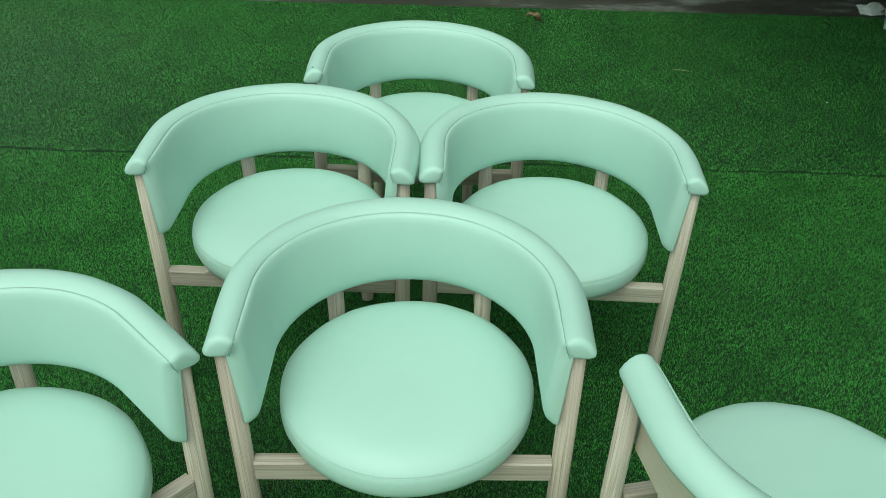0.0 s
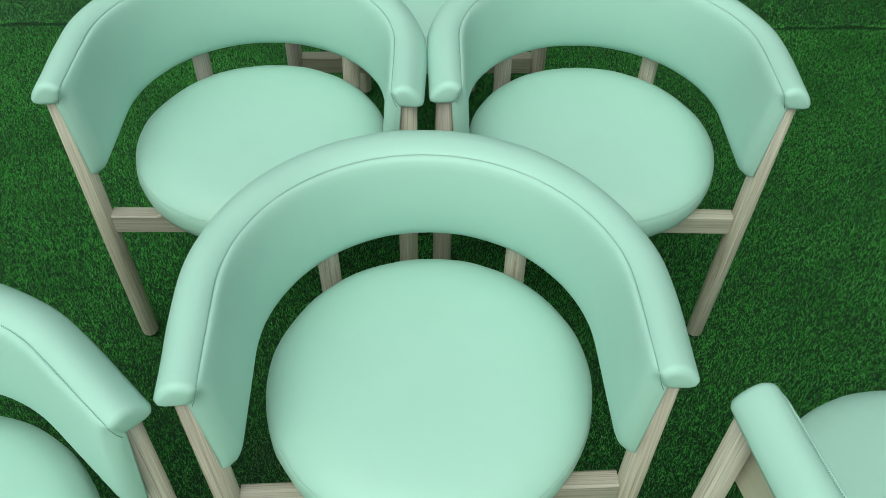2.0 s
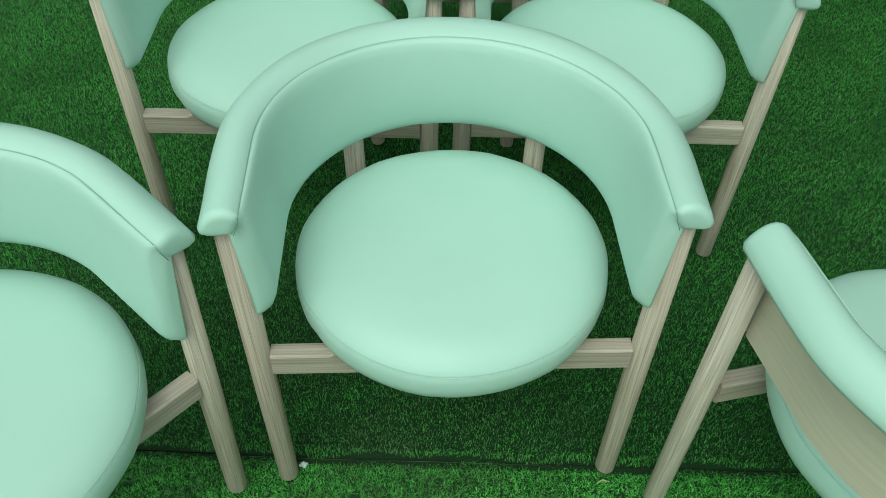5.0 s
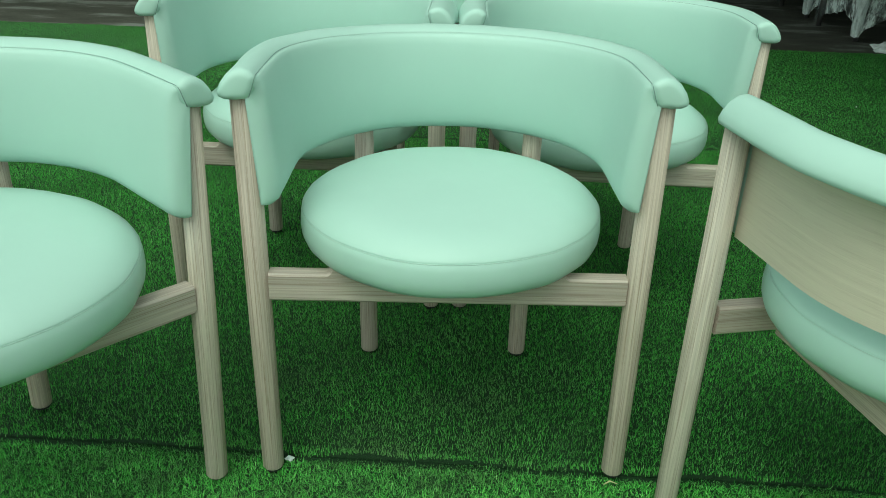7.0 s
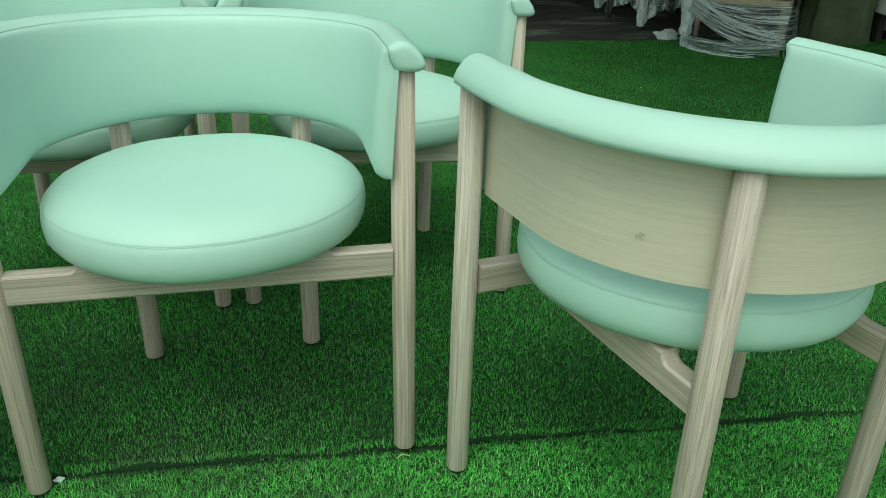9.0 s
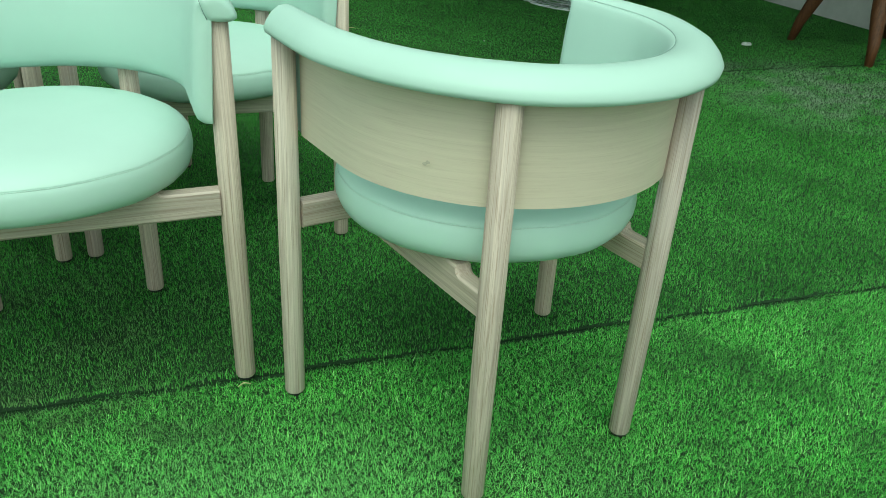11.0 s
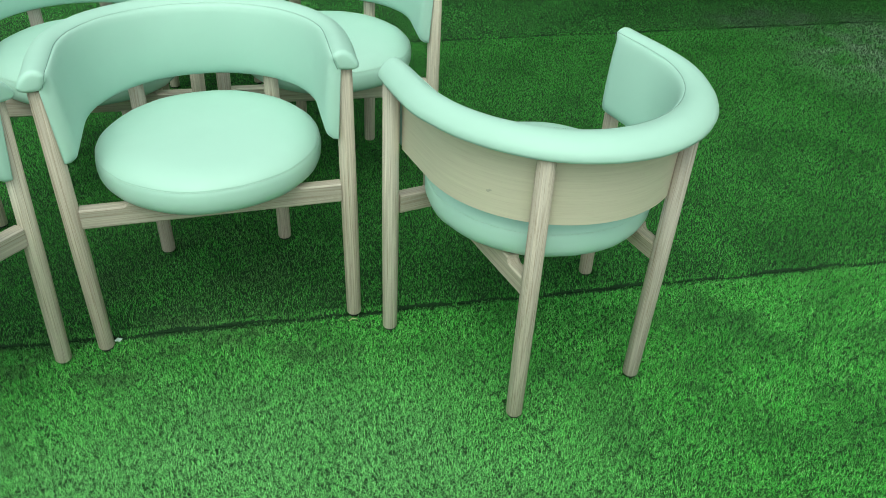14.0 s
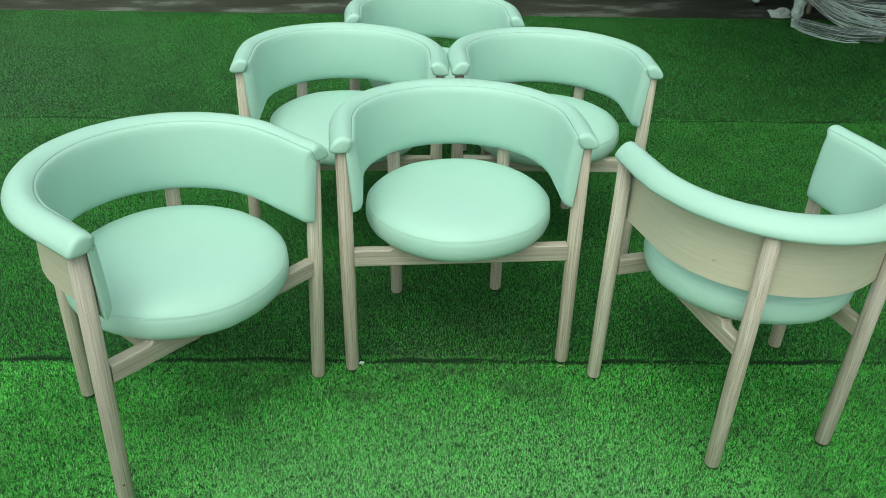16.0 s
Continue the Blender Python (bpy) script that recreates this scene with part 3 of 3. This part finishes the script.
# the dark hole in one arm of the rear chair
rear = chair_called("barrel chair behind")
part("nail_hole", lathe([(0, 0.7440), (0.0030, 0.7440), (0.0036, 0.7425), (0, 0.738)], -0.3165, -0.212, 12), RUBBER, rear, "small dark hole")


# ---- furniture stored at the far side ----
def sheet(grid, closed=False):
    """A thin sheet from rows of points; its UV runs along and across the rows."""
    bm = bmesh.new()
    uv = bm.loops.layers.uv.new("UVMap")
    vs = [[bm.verts.new(p) for p in row] for row in grid]
    n, m = len(vs), len(vs[0])
    for j in range(n - 1):
        for i in range(m if closed else m - 1):
            k = (i + 1) % m
            f = bm.faces.new((vs[j][i], vs[j][k], vs[j + 1][k], vs[j + 1][i]))
            for loop, (u, v) in zip(f.loops, ((i, j), (i + 1, j), (i + 1, j + 1), (i, j + 1))):
                loop[uv].uv = (u / m, v / (n - 1))
    return smooth(bm)


def ring_sheet(cx, cy, rx, ry, top, hem, cols, rows, fold, seed):
    """A skirt of thin film round an oblong: drawn down to points at the corners, hitched up between them."""
    grid = []
    for j in range(rows + 1):
        v = j / rows
        line = []
        for i in range(cols):
            a = i / cols * math.tau
            c, s = math.cos(a), math.sin(a)
            k = 1 / max(abs(c), abs(s)) ** 0.85
            f = noise.noise(Vector((c * 5 + seed, s * 5, v * 0.8))) + 0.7 * noise.noise(Vector((c * 15, s * 15 + seed, v * 1.5)))
            side = abs(math.cos(2 * a)) ** 0.7
            waist = 1 - 0.15 * v * side
            low = hem + 0.13 * side + 0.03 * noise.noise(Vector((c * 6, s * 6, seed * 2.0)))
            line.append(Vector((cx + rx * c * k * waist + fold * f * c * (0.3 + v), cy + ry * s * k * waist + fold * f * s * (0.3 + v), max(0.006, top + (low - top) * v + 0.012 * f))))
        grid.append(line)
    return sheet(grid, True)


def fan_sheet(a0, a1, b0, b1, sag, out, seed, cols=70, rows=40):
    """A taut pleated sheet pulled from the short line a0-a1 to the longer line b0-b1; out is the way that it bellies."""
    a0, a1, b0, b1, out = (Vector(p) for p in (a0, a1, b0, b1, out))
    grid = []
    for j in range(rows + 1):
        v = j / rows
        line = []
        for i in range(cols + 1):
            u = i / cols
            p = a0.lerp(a1, u).lerp(b0.lerp(b1, u), v)
            arch = math.sin(math.pi * v)
            f = noise.noise(Vector((u * 11, v * 0.9, seed))) + 0.5 * noise.noise(Vector((u * 31, v * 1.6, seed + 7)))
            p = p + out * (arch * (0.4 + 0.6 * u) + 0.30 * f * (0.35 + arch)) - Vector((0, 0, sag * arch * (0.5 + u * 0.5) + 0.010 * f))
            p.z = max(p.z, 0.012 + 0.005 * (f + 1))
            line.append(p)
        grid.append(line)
    return sheet(grid)


def sleeve(x, y, z0, z1, r0, r1, seed):
    """Film wound loosely round a leg."""
    grid = []
    for j in range(19):
        v = j / 18
        r = r0 + (r1 - r0) * v
        grid.append([Vector((x + math.cos(a) * q, y + math.sin(a) * q, z0 + (z1 - z0) * v + 0.008 * w)) for a, w, q in
                     ((a, w, r * (1 + 0.45 * w)) for a, w in ((k * math.tau / 28, noise.noise(Vector((math.cos(k * math.tau / 28) * 1.7, math.sin(k * math.tau / 28) * 1.7, v * 5 + seed)))) for k in range(28)))])
    return sheet(grid, True)


def strands(points, seed, count, spread):
    """Twisted strings of film between two places, as one mesh."""
    g = random.Random(seed)
    bm = bmesh.new()
    for _ in range(count):
        a, b = (Vector(p) + Vector([g.uniform(-spread, spread) for _ in range(3)]) for p in points)
        a.z, b.z = max(a.z, 0.012), max(b.z, 0.012)
        sag = g.uniform(0.01, 0.07)
        bow = Vector((0, g.uniform(-0.10, 0.02), 0))
        pts = [a.lerp(b, t / 8) + (bow - Vector((0, 0, sag))) * math.sin(math.pi * t / 8) for t in range(9)]
        for p in pts:
            p.z = max(p.z, 0.004)
        t = tube(pts, [g.uniform(0.0012, 0.0042) for _ in pts], 5, False)
        me = bpy.data.meshes.new("strand")
        t.to_mesh(me)
        t.free()
        bm.from_mesh(me)
        bpy.data.meshes.remove(me)
    return smooth(bm)


def wrapped_chair(m, label, legs, wide=0.60, deep=0.56):
    ob = thing("wrapped_chair", m, label, "wrapped chair", "film-wrapped chairs")
    for x in (0, wide):
        for y in (0, deep):
            part("leg", tube([(x, y, -0.012), (x, y, 0.16), (x, y, 0.30)], [0.019, 0.023, 0.027], 14), legs, ob)
    seat = box(-0.03, -0.03, 0.30, wide + 0.03, deep + 0.03, 0.345, 0.012)
    part("seat_frame", seat, PALEWOOD, ob, "pale wooden seat frame")
    part("seat_cushion", smooth(box(-0.02, -0.02, 0.347, wide + 0.02, deep + 0.02, 0.44, 0.03, 3)), DARKCLOTH, ob)
    part("backrest", smooth(box(-0.03, deep - 0.06, 0.442, wide + 0.03, deep + 0.04, 0.80, 0.03, 3)), DARKCLOTH, ob)
    return ob


def skirt(ob, wide=0.60, deep=0.56):
    part("film_wrap", ring_sheet(wide / 2, deep / 2, wide / 2 + 0.045, deep / 2 + 0.045, 0.46, 0.02, 160, 22, 0.026, wide * 7), FILM, ob, "clear crumpled stretch film")
    for x in (wide,):
        part("film_twist", sleeve(x, -0.01, 0.02, 0.44, 0.028, 0.05, x * 9), HAZY_FILM, ob, "whitish bunched film")


def near_film(ob, wide=0.60, deep=0.56):
    """Film pulled from one front corner across to the other leg, its loose hem lying on the turf."""
    part("film_twist", sleeve(0.0, 0.0, 0.075, 0.33, 0.034, 0.060, 2.0), HAZY_FILM, ob, "whitish bunched film")
    part("film_twist", sleeve(0.0, 0.0, -0.002, 0.085, 0.024, 0.030, 4.0), HAZY_FILM, ob, "whitish bunched film")
    part("film_wrap", fan_sheet((0.03, -0.03, 0.34), (0.03, -0.04, 0.23), (wide + 0.04, -0.04, 0.33), (wide + 0.03, -0.10, 0.05), 0.05, (0, -0.06, 0), 3.0), FILM, ob, "clear stretch film in taut pleats")
    part("film_wrap", fan_sheet((0.0, -0.025, 0.07), (-0.01, -0.04, 0.02), (wide + 0.02, -0.03, 0.09), (wide + 0.02, -0.14, 0.015), 0.03, (0, -0.10, 0), 9.0, 44), FILM, ob, "loose hem of stretch film")
    part("film_wrap", fan_sheet((wide + 0.04, -0.04, 0.33), (wide + 0.03, -0.06, 0.05), (wide + 0.05, deep, 0.33), (wide + 0.06, deep, 0.06), 0.03, (0.05, 0, 0), 13.0, 40), FILM, ob)
    part("film_twist", strands(((0.05, -0.04, 0.32), (wide, -0.09, 0.12)), 6, 14, 0.04), HAZY_FILM, ob, "", "stuff")
    part("film_twist", strands(((0.0, -0.05, 0.015), (wide * 0.8, -0.20, 0.012)), 8, 6, 0.02), HAZY_FILM, ob, "", "stuff")


turn_near = -36.0
near_film(wrapped_chair(pose(2.82, 4.95, 0, 0, 0, turn_near), "wooden chair wrapped in clear film at the turf's edge", PALEWOOD))
row = wrapped_chair(pose(2.80, 6.24, 0, 0, 0, -88), "dark upholstered chair wrapped in clear film on concrete", DARKWOOD)
skirt(row)
for y, turn in ((7.20, -91), (8.20, -86)):
    copy_thing(row, pose(2.86, y, 0, 0, 0, turn))


def lump(cx, cy, rx, ry, rz, seed, rough, mat, name, label, category, base=-0.012):
    """A slumped heap with creases, flat where it lies."""
    bm = bmesh.new()
    bmesh.ops.create_icosphere(bm, subdivisions=5, radius=1)
    for v in bm.verts:
        p = v.co.copy()
        k = 1 + rough * noise.noise(p * 1.6 + Vector((seed, 0, 0))) + rough * 0.6 * abs(noise.noise(p * 4.5 + Vector((0, seed, 0)))) + rough * 0.2 * noise.noise(p * 11)
        z = p.z * k
        v.co = (cx + p.x * rx * k, cy + p.y * ry * k, base + max(0.0, (z * 0.62 + 0.38)) * rz)
    ob = part(name, smooth(bm), mat)
    return tagged(ob, label, category)


lump(2.853, 5.28, 0.085, 0.045, 0.060, 3, 0.5, PAPER, "plastic_scrap", "crumpled white plastic scrap on the concrete", "litter")
lump(-0.289, 1.033, 0.006, 0.005, 0.005, 5, 0.7, HAZY_FILM, "film_scrap", "tiny scrap of film by a chair leg", "litter", 0.004)
lump(3.58, 3.51, 0.030, 0.020, 0.016, 9, 0.4, PAPER, "paper_scrap", "small white paper scrap lying on the turf", "litter", 0.004)
lump(1.984, 3.753, 0.004, 0.0035, 0.004, 4, 0.4, PAPER, "pebble", "tiny white pebble lying on the turf", "litter", 0.006)
# a dark tyre-like thing far off, built as a plain lump
lump(-3.33, 6.70, 0.30, 0.30, 0.28, 2, 0.2, RUBBER, "rubber_sack", "dark rubber sack on the concrete far off", "sack")

board = tagged(part("leaning_board", box(3.66, 5.28, -0.012, 3.85, 5.305, 0.95, 0.003), DARKWOOD), "dark board leaning by the stored furniture", "board")


def tarpaulin_cover():
    """A tall square bundle under an olive sheet that hangs in shallow folds."""
    grid = []
    for j in range(31):
        v = j / 30
        line = []
        for i in range(90):
            a = i / 90 * math.tau
            c, s = math.cos(a), math.sin(a)
            k = 1 / (abs(c) ** 5 + abs(s) ** 5) ** 0.2
            f = noise.noise(Vector((c * 3.5, s * 3.5, v * 1.3))) + 0.5 * noise.noise(Vector((c * 9, s * 9, v * 3)))
            lid = min(1.0, v / 0.25)
            flare = 1.0 + 0.06 * max(0, v - 0.7) / 0.3
            line.append(Vector((4.085 + (0.215 * c * k + 0.022 * f * c) * lid * flare, 5.17 + (0.20 * s * k + 0.022 * f * s) * lid * flare, -0.010 + 0.86 * (1 - max(0, v - 0.25) / 0.75) + 0.012 * f * (1 - v))))
        grid.append(line)
    ob = part("tarpaulin_cover", sheet(grid, True), TARP)
    tagged(ob, "tall bundle under a dull olive tarpaulin by the wall", "tarpaulin")


tarpaulin_cover()


def covered_table():
    ob = thing("covered_table", pose(4.33, 4.97, 0), "low table draped with a grey cloth by the wall", "table")
    for x in (0.06, 0.44):
        for y in (0.08, 0.62):
            part("leg", box(x, y, -0.012, x + 0.05, y + 0.05, 0.40, 0.004), DARKWOOD, ob)
    part("tabletop", box(0.02, 0.02, 0.402, 0.54, 0.70, 0.43, 0.004), DARKWOOD, ob)
    bm = bmesh.new()
    n = 40
    top, hem = [], []
    for k in range(n):
        a = k / n * math.tau
        c, s = math.cos(a), math.sin(a)
        q = 1 / max(abs(c), abs(s))
        w = 0.5 + 0.5 * math.sin(5 * a + 1.0)
        top.append(bm.verts.new((0.28 + 0.272 * c * q, 0.36 + 0.352 * s * q, 0.445)))
        hem.append(bm.verts.new((0.28 + (0.282 + 0.016 * w) * c * q, 0.36 + (0.372 + 0.05 * w) * s * q, 0.09 + 0.13 * (0.5 + 0.5 * math.cos(2 * a - 1.0)))))
    for k in range(n):
        bm.faces.new((top[k], top[(k + 1) % n], hem[(k + 1) % n], hem[k]))
    bm.faces.new(top)
    part("cloth", smooth(bm), GREYCLOTH, ob, "limp grey cloth with a wavy hem")


covered_table()


def woven_stool():
    """A low seat on four splayed legs with a cord seat."""
    ob = thing("woven_stool", pose(3.99, 2.98, 0), "reddish-brown wooden stool with a woven cord seat", "stool")
    feet = ((0.0, 0.0), (0.03, 0.65), (0.76, 0.03), (0.80, 0.62))
    for x, y in feet:
        tx, ty = 0.31 + (x - 0.31) * 0.80, 0.31 + (y - 0.31) * 0.66
        b = tube([(x, y, -0.012), (x + (tx - x) * 0.30, y + (ty - y) * 0.22, 0.12), (x + (tx - x) * 0.75, y + (ty - y) * 0.7, 0.27), (tx, ty, 0.40)], [0.022, 0.032, 0.042, 0.044], 12)
        part("leg", b, TEAK, ob)
    for a, b in ((0, 1), (2, 3), (0, 2), (1, 3)):
        p, q = [(0.31 + (feet[k][0] - 0.31) * 0.80, 0.31 + (feet[k][1] - 0.31) * 0.68, 0.355) for k in (a, b)]
        part("seat_rail", tube([p, [(u + v) / 2 for u, v in zip(p, q)], q], [0.017, 0.021, 0.017], 12), TEAK, ob)
    bm = bmesh.new()
    for k in range(46):
        y = 0.12 + 0.38 * k / 45
        t = tube([(0.04, y, 0.345), (0.045, y, 0.375), (0.10, y, 0.386), (0.31, y, 0.380 + 0.004 * (k % 2)), (0.52, y, 0.386), (0.575, y, 0.375), (0.58, y, 0.345)], [0.0042] * 7, 6)
        me = bpy.data.meshes.new("cord")
        t.to_mesh(me)
        t.free()
        bm.from_mesh(me)
        bpy.data.meshes.remove(me)
    part("cord_seat", smooth(bm), CORD, ob, "pale woven paper cord", "stuff")


woven_stool()


def straw(points, r, name, label):
    tagged(part(name, tube(points, [r * 0.6] + [r] * (len(points) - 2) + [r * 0.4], 6), STRAW), label, "litter")


straw([(1.273, 4.117, 0.012), (1.32, 4.112, 0.015), (1.365, 4.099, 0.012)], 0.0020, "straw", "pale dry straw lying on the turf")
straw([(0.292, 0.992, 0.011), (0.304, 0.998, 0.014), (0.318, 0.995, 0.011)], 0.0016, "straw", "pale dry straw beside a chair leg")
straw([(2.00, 0.955, 0.011), (2.03, 0.985, 0.018), (2.035, 1.02, 0.016), (2.06, 0.975, 0.012)], 0.0015, "straw", "curled dry straw on the turf seam")

bm = bmesh.new()
for side in (-1, 1):
    rows = []
    for k in range(9):
        t = k / 8
        w = 0.026 * math.sin(math.pi * t) ** 0.8
        rows.append((bm.verts.new((0.525 + 0.10 * t, 4.90, 0.014 + 0.02 * math.sin(t * 5))), bm.verts.new((0.525 + 0.10 * t, 4.90 + side * (w + 0.001), 0.014 + 0.035 * (w / 0.026) + 0.012 * math.sin(t * 9)))))
    for p, q in zip(rows, rows[1:]):
        bm.faces.new((p[0], q[0], q[1], p[1]))
leaf_ob = part("dry_leaf", smooth(bm), LEAF)
mod = leaf_ob.modifiers.new("thick", "SOLIDIFY")
mod.thickness = 0.0012
tagged(leaf_ob, "curled brown dry leaf lying on the turf", "leaf")
